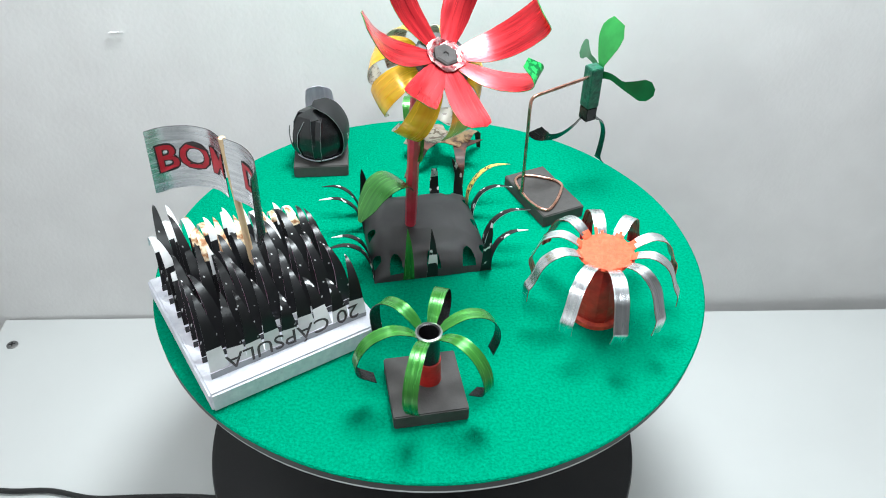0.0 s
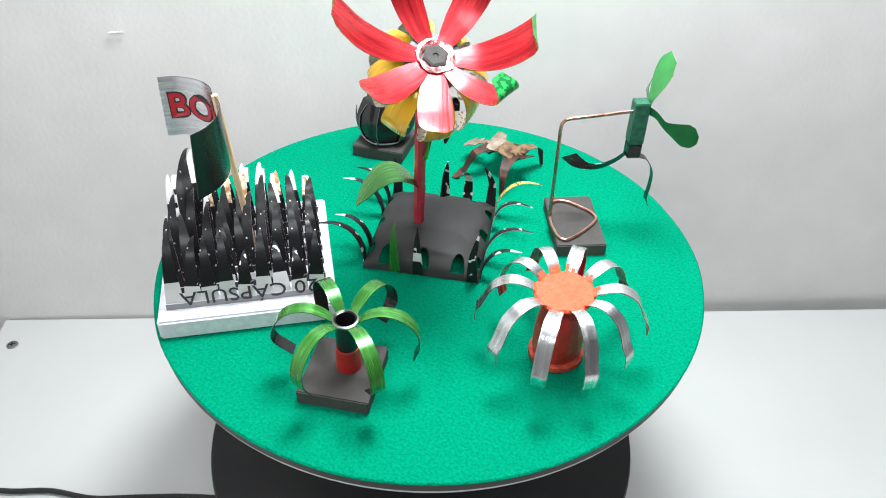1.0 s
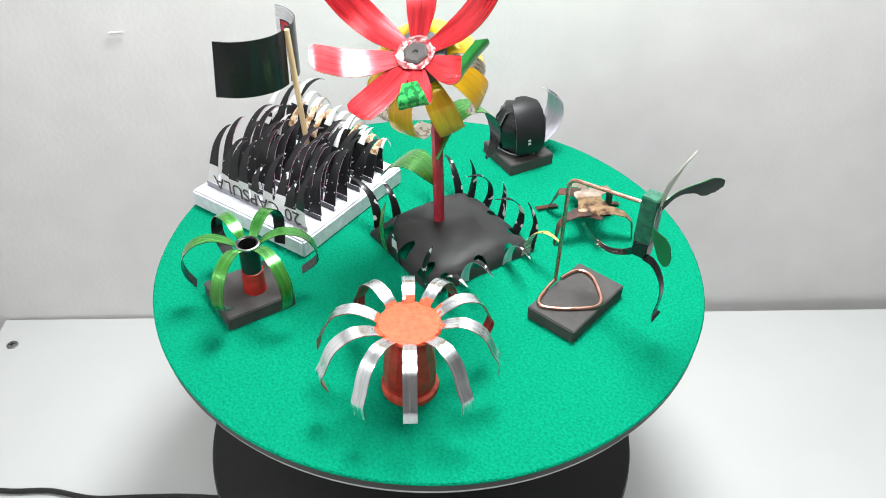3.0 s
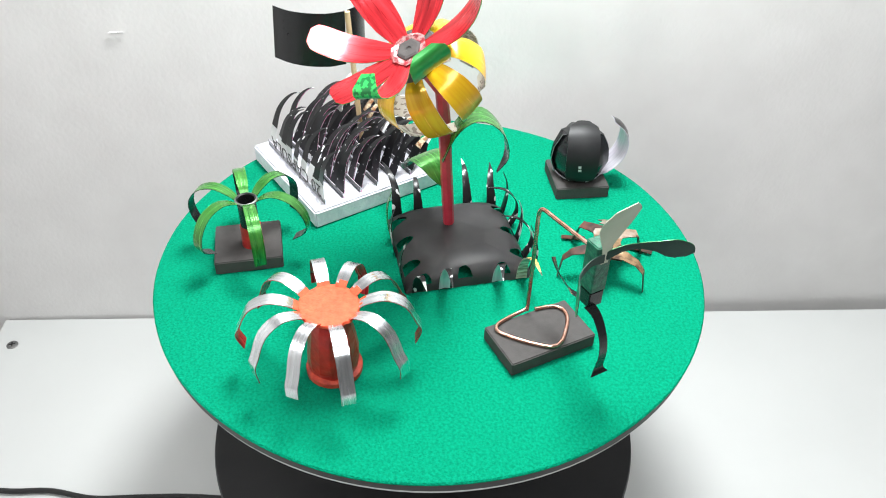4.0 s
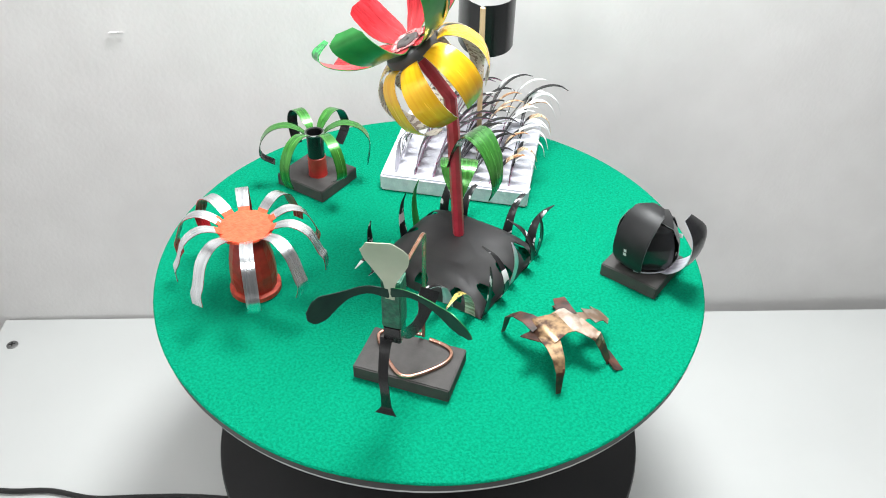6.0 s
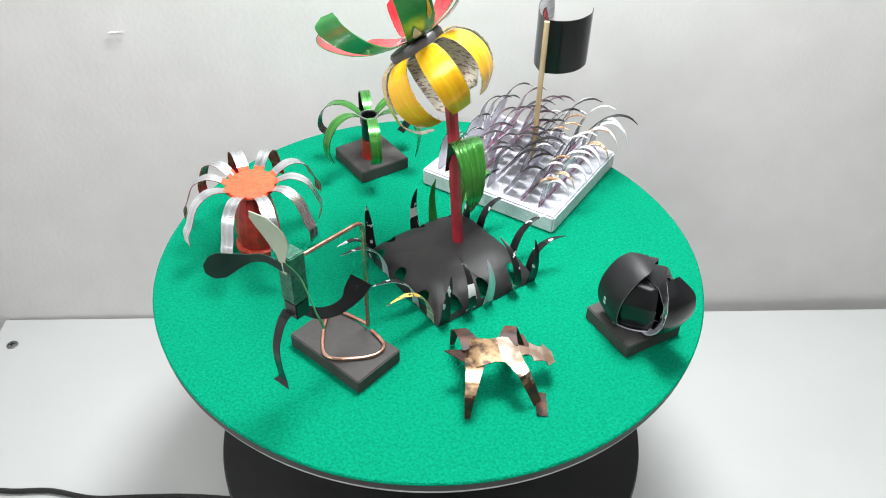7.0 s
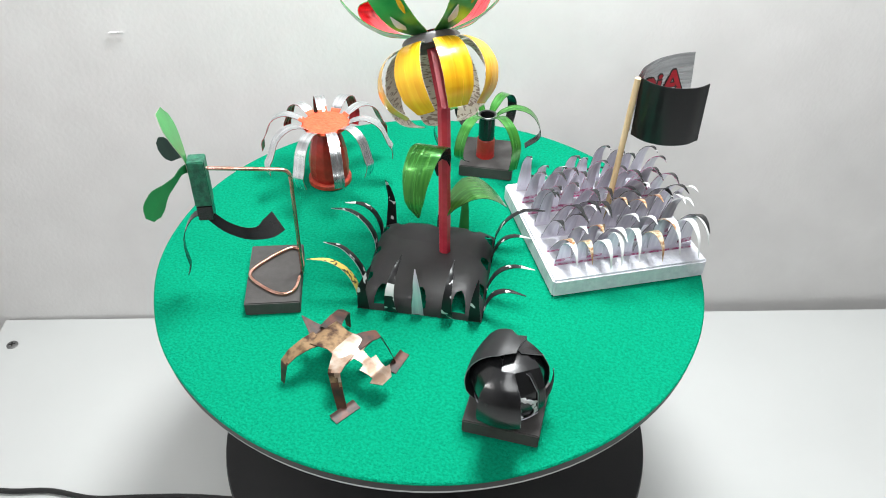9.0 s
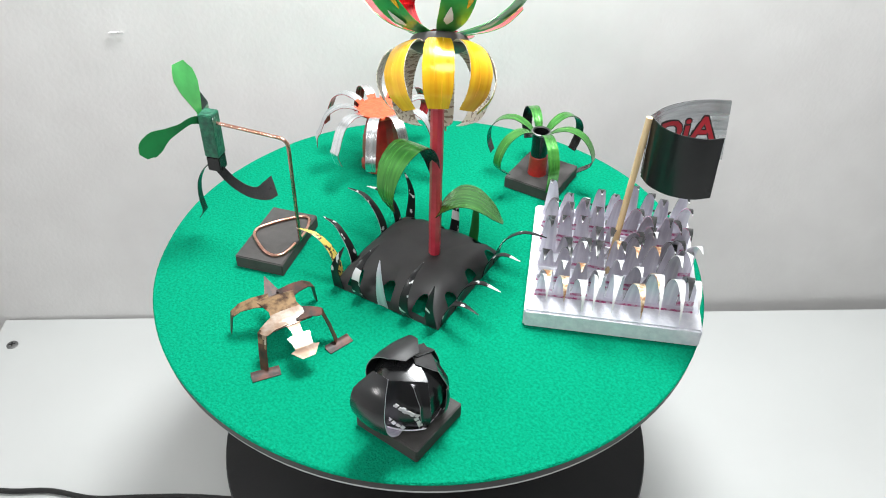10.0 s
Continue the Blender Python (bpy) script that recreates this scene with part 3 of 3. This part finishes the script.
def mound():
    root = thing("mound_model", pose(-0.0055, 0.016, 0, 0, 0, 11.5), "black sheet metal mound ringed with cut blades", "model mound")
    sx, sy = 0.0715, 0.077
    bm = bmesh.new()
    n = 140
    grid = []
    # creases: the sheet is bent along straight lines
    folds = ((0.55, 0.1, 0.0), (-0.4, 0.35, 0.12), (0.0, -0.6, 0.1), (0.15, 0.5, 0.02), (-0.5, -0.3, 0.0), (0.05, 0.0, 0.24))
    for i in range(n + 1):
        row = []
        for j in range(n + 1):
            u, v = i / n * 2 - 1, j / n * 2 - 1
            e = (1 - abs(u) ** 3.4) * (1 - abs(v) ** 2.2)
            fold = max(k * u + q * v + w for k, q, w in folds)
            z = 0.0008 + 0.0172 * max(e, 0) ** 0.46 + (0.0075 * fold - 0.0040 + 0.0006 * noise.noise(Vector((u * 2.2, v * 2.2, 3)))) * min(e * 2, 1)
            row.append(bm.verts.new((u * sx / 2, v * sy / 2, z)))
        grid.append(row)

    def cut(u, v):
        """Arched notches where blades were lifted out of the sheet."""
        for a, b, shift, deep in ((u, v, 0.0, 0.0105), (v, u, 0.09, 0.006)):
            depth = (1 - abs(b)) * 0.037
            x = (a + shift) * 0.0365
            for c in (-0.0225, 0.0005, 0.0225):
                w = 0.0042 * math.sqrt(max(0.0, 1 - (depth / deep) ** 2))
                if depth < deep and abs(x - c) < w:
                    return depth > 0.0008
        return False
    for i in range(n):
        for j in range(n):
            if not cut((i + 0.5) / n * 2 - 1, (j + 0.5) / n * 2 - 1):
                bm.faces.new((grid[i][j], grid[i + 1][j], grid[i + 1][j + 1], grid[i][j + 1]))
    bmesh.ops.solidify(bm, geom=bm.faces[:], thickness=0.0003)
    part("cover", bm, SATIN, root, "creased charcoal sheet")
    rnd = random.Random(6)
    for az, across, half, kind in ((-90, sx, sy / 2, "up"), (0, sy, sx / 2, "out"), (90, sx, sy / 2, "over"), (180, sy, sx / 2, "out")):
        m = pose(0, 0, 0, 0, 0, az)
        for i in ((1, 2, 4) if kind == "up" else range(5) if kind == "over" else (0, 1, 3, 4)):
            y = (i - 2) * 0.0160 + rnd.uniform(-0.0012, 0.0012)
            k = rnd.uniform(0.85, 1.15)
            lean = rnd.uniform(-0.003, 0.003)
            if kind == "out":
                path = [(half, y, 0.001), (half + 0.0012, y, 0.010 * k), (half + 0.006 * k, y, 0.0195 * k), (half + 0.0145 * k, y + lean, 0.025 * k), (half + 0.0255 * k, y + 2 * lean, 0.0245 * k)]
            elif kind == "over" and i % 2:
                path = [(half, y, 0.001), (half + 0.0045, y, 0.010), (half + 0.0035, y, 0.0205), (half - 0.004, y + lean, 0.029), (half - 0.0145, y + 2 * lean, 0.0315)]
            else:
                path = [(half, y, 0.001), (half + 0.0018, y, 0.010), (half + 0.0025, y, 0.019 * k), (half + 0.0015, y + lean, 0.0275 * k), (half - 0.001, y + 2 * lean, 0.0345 * k)]
            bm = ribbon(bmesh.new(), path, [0.0068, 0.0060, 0.0046, 0.0030, 0.0004], (0, 1, 0), front=0, back=1, bow=0.05, n=12)
            pale = rnd.random() < 0.22
            lab, mats = "", [BLADE_PRINT, SHEEN if pale else BLADE_PRINT, WHITE_INK]
            if kind == "up" and i == 1:
                mats, lab = [GREEN2, GREEN, GREEN2], "narrow green blade"
            elif kind == "out" and i == 4 and az == 0:
                mats, lab = [SPOTTED, PAPER, PAPER], "spotted yellow printed blade"
            elif rnd.random() < 0.45:
                band = rnd.choice([0.45, 0.62, 0.8])
                top = max(v.co.z for v in bm.verts)
                for f in bm.faces:
                    f.material_index = 2 if abs(f.calc_center_median().z / top - band) < 0.09 and kind != "out" else f.material_index
                    if kind == "out" and f.calc_center_median().x > half + 0.017 * k:
                        f.material_index = 2
            bmesh.ops.transform(bm, verts=bm.verts, matrix=m)
            part("blade", bm, mats, root, lab)


mound()


def tall_flower():
    base, bend, neck = Vector((-0.0129, 0.0110, 0.0150)), Vector((-0.0089, 0.0058, 0.1065)), Vector((0.0044, -0.0098, 0.1340))
    root = thing("tall_flower_model", pose(*base), "tall flower with red cup and drooping yellow petals", "model flower")
    off = -base

    def at(f):
        """A place on the stem, which bends below the head."""
        return (base.lerp(bend, f / 0.76) if f < 0.76 else bend.lerp(neck, (f - 0.76) / 0.24)) + off
    # stem: short red lengths of flattened tube
    rnd = random.Random(3)
    cuts = [0, 0.13, 0.29, 0.45, 0.6, 0.76, 1.0]
    for a, b in zip(cuts, cuts[1:]):
        p, q = at(a), at(b + (0.012 if b < 1 else 0))
        r = 0.0036 + rnd.uniform(-0.00025, 0.00025)
        bm = tube(bmesh.new(), [p, p.lerp(q, 0.5), q], r, raw=True, k=8)
        part("stem", bm, STEM_RED, root, "red wrapped stem", smooth=False)

    def leaf(pts, ws, side, label):
        bm = ribbon(bmesh.new(), [Vector(q) + off for q in pts], ws, side, front=0, back=1, bow=0.02, n=18, cols=6)
        part("leaf", bm, [GREEN, BLACK], root, label)
    leaf([(-0.0085, 0.006, 0.064), (-0.0095, 0.012, 0.081), (-0.009, 0.020, 0.092), (-0.0075, 0.030, 0.0935), (-0.0065, 0.0395, 0.085), (-0.0065, 0.043, 0.07), (-0.007, 0.038, 0.057)],
         [0.006, 0.012, 0.0165, 0.0170, 0.0150, 0.0100, 0.0015], (-1, -0.15, 0), "large green leaf curling down")
    leaf([(-0.0125, 0.010, 0.042), (-0.0165, 0.0055, 0.050), (-0.023, 0.0, 0.0555), (-0.0305, -0.006, 0.0535), (-0.037, -0.0125, 0.045), (-0.041, -0.0165, 0.037)],
         [0.006, 0.016, 0.0225, 0.0225, 0.016, 0.003], (0.6, -0.8, 0), "green leaf with pale scratches and painted highlights")
    # head: its axis leans towards the opening
    e, a = radians(59), radians(-48)
    axis = Vector((math.cos(e) * math.cos(a), math.cos(e) * math.sin(a), math.sin(e)))
    up = (Vector((0, 0, 1)) - axis * axis.z).normalized()
    head = Matrix((up.cross(axis), up, axis)).transposed().to_4x4()
    head.translation = Vector((0.0051, -0.0107, 0.1357)) + off - axis * 0.001

    skirt = Matrix.Translation(head.translation) @ Matrix.Rotation(radians(6), 4, Vector((0, 0, 1)).cross(axis)) @ Matrix.Translation(-head.translation) @ head

    def put(bm, m=head):
        bmesh.ops.transform(bm, verts=bm.verts, matrix=m)
        return bm
    part("band", put(lathe([(0.0135, -0.0035), (0.0152, -0.0025), (0.0155, 0.0015), (0.0145, 0.0028), (0.012, 0.003)], 32), skirt), SATIN, root, "dark band")
    part("centre", put(lathe([(0.0066, 0.003), (0.0068, 0.0054), (0.0055, 0.0060), (0.0017, 0.0057), (0.0012, 0.005)], 6)), MDF, root, "dark six-sided centre", smooth=False)
    # creased metal at the petal roots; its white-hot highlight is put into the colour
    bm = lathe([(0.0102, 0.0054), (0.0095, 0.0056), (0.0082, 0.0053), (0.0064, 0.0048)], 14, close=False)
    for v in bm.verts:
        k = noise.noise(v.co * 900)
        v.co.x *= 1 + 0.22 * k
        v.co.y *= 1 + 0.22 * k
        v.co.z += 0.0007 * noise.noise(v.co * 700 + Vector((3, 0, 0)))
    part("rosette", put(bm), PINK_GLINT, root, "creased red metal round the centre, highlight painted pale", smooth=False)
    # azimuth, reach, rise and curl of each red petal
    for az, reach, rise, curl in ((-16, 0.90, 0.92, 0.42), (-62, 0.93, 0.75, 0.8), (-107, 0.82, 0.15, 0.0), (-150, 0.92, 0.5, 0.0), (163, 0.98, 0.8, 0.0), (104, 1.0, 1.0, 0.4), (44, 1.0, 1.0, 0.5)):
        prof = [(0.0075, 0.004), (0.015, 0.0055), (0.027, 0.0095), (0.0385, 0.018), (0.0465, 0.029)]
        prof = [(r * reach, 0.0035 + (z - 0.0035) * rise) for r, z in prof]
        r, z = prof[-1]
        prof += [(r + 0.0042 - 0.006 * curl, z + 0.007 * rise), (r + 0.0072 - 0.020 * curl, z + 0.0115 * rise - 0.002 * curl)]
        bm = radial(bmesh.new(), prof, az, [0.0068, 0.0105, 0.0160, 0.0195, 0.0210, 0.0212, 0.0198, 0.0100] if az == -16 else [w * (0.82 if az == -62 else 1.0) for w in (0.0068, 0.0105, 0.0150, 0.0172, 0.0176, 0.0172, 0.0158, 0.0085)], front=0, back=1, n=28, cols=5, bow=0.02)
        petal = part("petal", put(bm), [RED, PATTERN if az == -62 else GREEN2], root, "red petal with a green printed back")
        if az > 40:
            for k, (lo, hi, wide, ink) in enumerate(((1, 3, 0.005, WHITE_INK), (2, 4, 0.0028, YELLOW))):
                back = [Vector((r + 0.0006, z - 0.0006, 0)) for r, z in prof[lo:hi + 1]]
                back = [(p.x, p.y) for p in spline(back, 8)][2:7]
                mark = radial(bmesh.new(), back, az + (9 if k else -5), [0.0006, wide, wide * 0.7, 0.0006], front=0, back=0, n=10, cols=2, thick=0.0002)
                part("print_mark", put(mark), ink, petal)
    for i in range(8):
        az = i * 45 - 3 + rnd.uniform(-2, 2)
        s = rnd.uniform(0.95, 1.05)
        front = math.sin(radians(az)) < -0.6
        prof = [(0.0135, -0.002), (0.0200, -0.0022), (0.0272 * s, -0.0080), (0.0308 * s, -0.0185), (0.0280 * s, -0.0295), (0.0205 * s, -0.0370)]
        if front:
            prof[4:] = [(0.0295, -0.0305), (0.0240, -0.0385), (0.0165, -0.0415)]
        bm = radial(bmesh.new(), prof, az, [0.0080, 0.0112, 0.0140, 0.0146, 0.0142, 0.0135, 0.0070] if front else [0.0080, 0.0115, 0.0148, 0.0160, 0.0150, 0.0105], front=0, back=1, n=22, cols=5, bow=0.03)
        if front:
            for f in bm.faces:
                c = f.calc_center_median()
                if c.z < -0.0365 and c.xy.length < 0.0262:
                    f.material_index = 1
        part("drooping_petal", put(bm, skirt), [YELLOW, NEWS], root, "yellow petal with newsprint inside")


tall_flower()

# ---- bed of blades on a foam block, with a flag ----


def blade_mesh(f, inner, tip, low, droop=False, rim=0):
    """One pointed blade; lower part, tip and inside take their own finish."""
    path = [(0, 0, 0.0045), (0, 0.0003, 0.012), (0, 0.0012, 0.010 + 0.0115 * f), (0, 0.0034 * f, 0.010 + 0.0205 * f), (0, 0.0080 * f, 0.010 + 0.0280 * f), (0, 0.0138 * f, 0.010 + 0.0322 * f), (0, 0.0195 * f, 0.010 + 0.0326 * f)]
    if droop:
        path[3:] = [(0, 0.0050 * f, 0.010 + 0.0175 * f), (0, 0.0115 * f, 0.010 + 0.0205 * f), (0, 0.0190 * f, 0.010 + 0.0165 * f), (0, 0.0235 * f, 0.010 + 0.0070 * f)]
    bm = ribbon(bmesh.new(), path, [0.0096, 0.0084, 0.0070, 0.0055, 0.0038, 0.0019, 0.0002], (1, 0, 0), front=1, back=0, n=16, cols=2, thick=0.0005 if rim else 0.0003, edge=rim)
    for p in bm.faces:
        c = p.calc_center_median()
        if p.material_index == 0:
            p.material_index = (2 if (c.y > 0.0036 * f and tip == 1) or (c.z < low) else 4 if c.y > 0.0026 * f and tip == 2 else 0)
        elif p.material_index == 1 and c.z < 0.0075 and inner:
            p.material_index = 3
    me = bpy.data.meshes.new("blade")
    bm.to_mesh(me)
    bm.free()
    for mt in (BLADE_PRINT, SHEEN, WHITE_INK, MAGENTA, GOLD):
        me.materials.append(mt)
    soften(me)
    return me


def grass_bed():
    bm0 = pose(-0.093, -0.0573, 0, 0, 0, 33)
    root = thing("blade_bed_model", bm0, "white foam block planted with rows of curved metal blades", "model grass")
    part("foam_block", slab(0.0965, 0.101, 0, 0.0125, 0.0012), FOAM, root, "white foam block")
    rnd = random.Random(12)
    z0 = 0.0115
    plain = [blade_mesh(0.86 + 0.07 * k, False, 0, 0) for k in range(5)] + [blade_mesh(0.8, False, 1, 0)]
    tipped = [blade_mesh(0.78 + 0.05 * k, k % 2 == 0, (1, 2, 1, 2, 1, 0)[k], 0) for k in range(6)]
    inked = [blade_mesh(0.84 + 0.07 * k, True, 0, 0, rim=3) for k in range(4)]
    hanging = [blade_mesh(0.74 + 0.08 * k, k % 2 == 0, (1, 2, 1, 1)[k], 0, True) for k in range(4)]
    pale = [blade_mesh(0.56 + 0.1 * k, False, 0, (0.0125, 0.0165, 0.0135, 0.015)[k]) for k in range(4)]
    for r in range(7):
        v = -0.0405 + r * 0.0128
        strip = bmesh.new()
        ribbon(strip, [(-0.0435, 0, 0.0025), (0, 0, 0.0025), (0.0435, 0, 0.0025)], [0.005, 0.005], (0, 0, 1), front=0, back=1, n=8, cols=1)
        ob = part("blade_strip", strip, [GREY_INK if r == 0 else BLACK, SHEEN], root, "pale printed strip with lettering" if r == 0 else "strip of black printed can metal", smooth=False)
        ob.matrix_basis = pose(0, v, z0)
        if r in (1, 2, 5, 6):
            part("cut_edge", box(-0.0435, 0.0435, 0.0004, 0.0009, 0.0012, 0.0022), MAGENTA, ob)
        pool = pale if r == 0 else hanging if r == 6 else tipped if r >= 4 else inked if r in (1, 2) else plain
        for i in range(9):
            b = new("blade", rnd.choice(pool))
            b.parent = ob
            b.matrix_basis = pose((i - 4) * 0.0096, 0, 0, rnd.uniform(-12, 8) - (4 if r in (0, 6) else 14), 0, rnd.uniform(-9, 9))
            b.scale = (1, *[(1.0 - 0.05 * (i - 4) if r > 3 else 1.0 - 0.02 * (i - 4))] * 2)
        if r == 0:
            writing("20 CÁPSULA", 0.0135, DARK_INK, ob, pose(0.002, -0.0006, 0.0085, 90, 180, 0), thick=0.0001)
        elif r == 1:
            for i in range(6):
                q = box(-0.0022, 0.0022, -0.0006, -0.0003, 0.0, 0.0045)
                bmesh.ops.translate(q, verts=q.verts, vec=((i - 1.5) * 0.0055, 0, 0.0062))
                part("ink_bar", q, WHITE_INK, ob)


grass_bed()


FLAG_WINGS = []       # (wing, its hinge, its turns by time)


def flag():
    base, tip = Vector((-0.0958, -0.0470, 0.0105)), Vector((-0.0999, -0.0531, 0.1142))
    root = thing("flag", pose(*base), "small lettered flag of can metal on a wooden skewer", "flag")
    d = tip - base
    part("skewer", tube(bmesh.new(), [Vector(), d * 0.05, d * 0.5, d], [0.0007, 0.0017, 0.0018, 0.0018], n=12, k=12), WOOD, root, "pale wooden skewer")
    hinge = Vector((-0.1002, -0.0540, 0.0970)) - base

    def wing(words, path, turns, outward):
        """Half of the bent sheet; it swings a little about the skewer."""
        ob = part("flag_wing", ribbon(bmesh.new(), path, [0.0355, 0.0355], (0, 0, 1), front=0, back=1, n=28, cols=2), [SILVER, BLACK], root, "curved sheet, black outside and silver inside")
        ob.matrix_basis = pose(*hinge, 0, 0, turns[0][1])
        FLAG_WINGS.append((ob, hinge, turns))
        fine = spline(path, 96)
        run = [0.0]
        for p, q in zip(fine, fine[1:]):
            run.append(run[-1] + (q - p).length)

        def along(s, h, lift):
            s = min(max(s, 0.0003), run[-1] - 0.0003)
            k = max(i for i in range(96) if run[i] <= s)
            t = (fine[k + 1] - fine[k]).normalized()
            return fine[k] + t * (s - run[k]) + Vector((0, 0, h)) + t.cross(Vector((0, 0, 1))).normalized() * lift
        mid = run[-1] * (0.60 if outward else 0.55)
        for mat, fat, lift in ((DARK_INK, 0.0010, 0.0004), (RED_INK, 0.0003, 0.0006)):
            text = writing(words, 0.0205, mat, ob, Matrix(), thick=0.00008, fat=fat)
            for v in text.data.vertices:
                v.co = along(mid + v.co.x, v.co.y, lift + v.co.z)
    wing("BOM", [(-0.0378, 0.0030, 0.0005), (-0.030, 0.0086, 0.0002), (-0.0185, 0.0106, 0), (-0.008, 0.0075, 0), (-0.0012, 0.0010, 0)], ((0.0, 0.0), (2.7, 0.0), (3.8, 2.0), (5.3, 9.0), (6.8, 13.0), (10.0, 13.0)), True)
    wing("DiA", [(0.0012, -0.0008, 0), (0.0085, -0.0100, 0.0004), (0.0125, -0.0225, 0.0012), (0.0125, -0.0345, 0.002), (0.0092, -0.0455, 0.003)], ((0.0, 17.0), (0.6, 13.0), (1.4, 7.0), (2.7, 1.0), (3.8, -9.0), (5.3, -34.0), (6.8, -49.0), (10.0, -45.0)), False)


flag()


def spin(t):
    """The display's turn at t seconds, in degrees."""
    return -22.365 * t + math.degrees(0.000359068 * (t - 5) ** 2 + 0.0001146947 * (t - 5) ** 3)


def motions():
    times = [i * 0.2 for i in range(51)]
    for ob, m in TURNING:
        walk(ob, [(t, pose(0, 0, 0, 0, 0, spin(t)) @ m) for t in times])
    for ob, hinge, turns in FLAG_WINGS:
        walk(ob, [(t, pose(*hinge, 0, 0, turn)) for t, turn in turns])


motions()
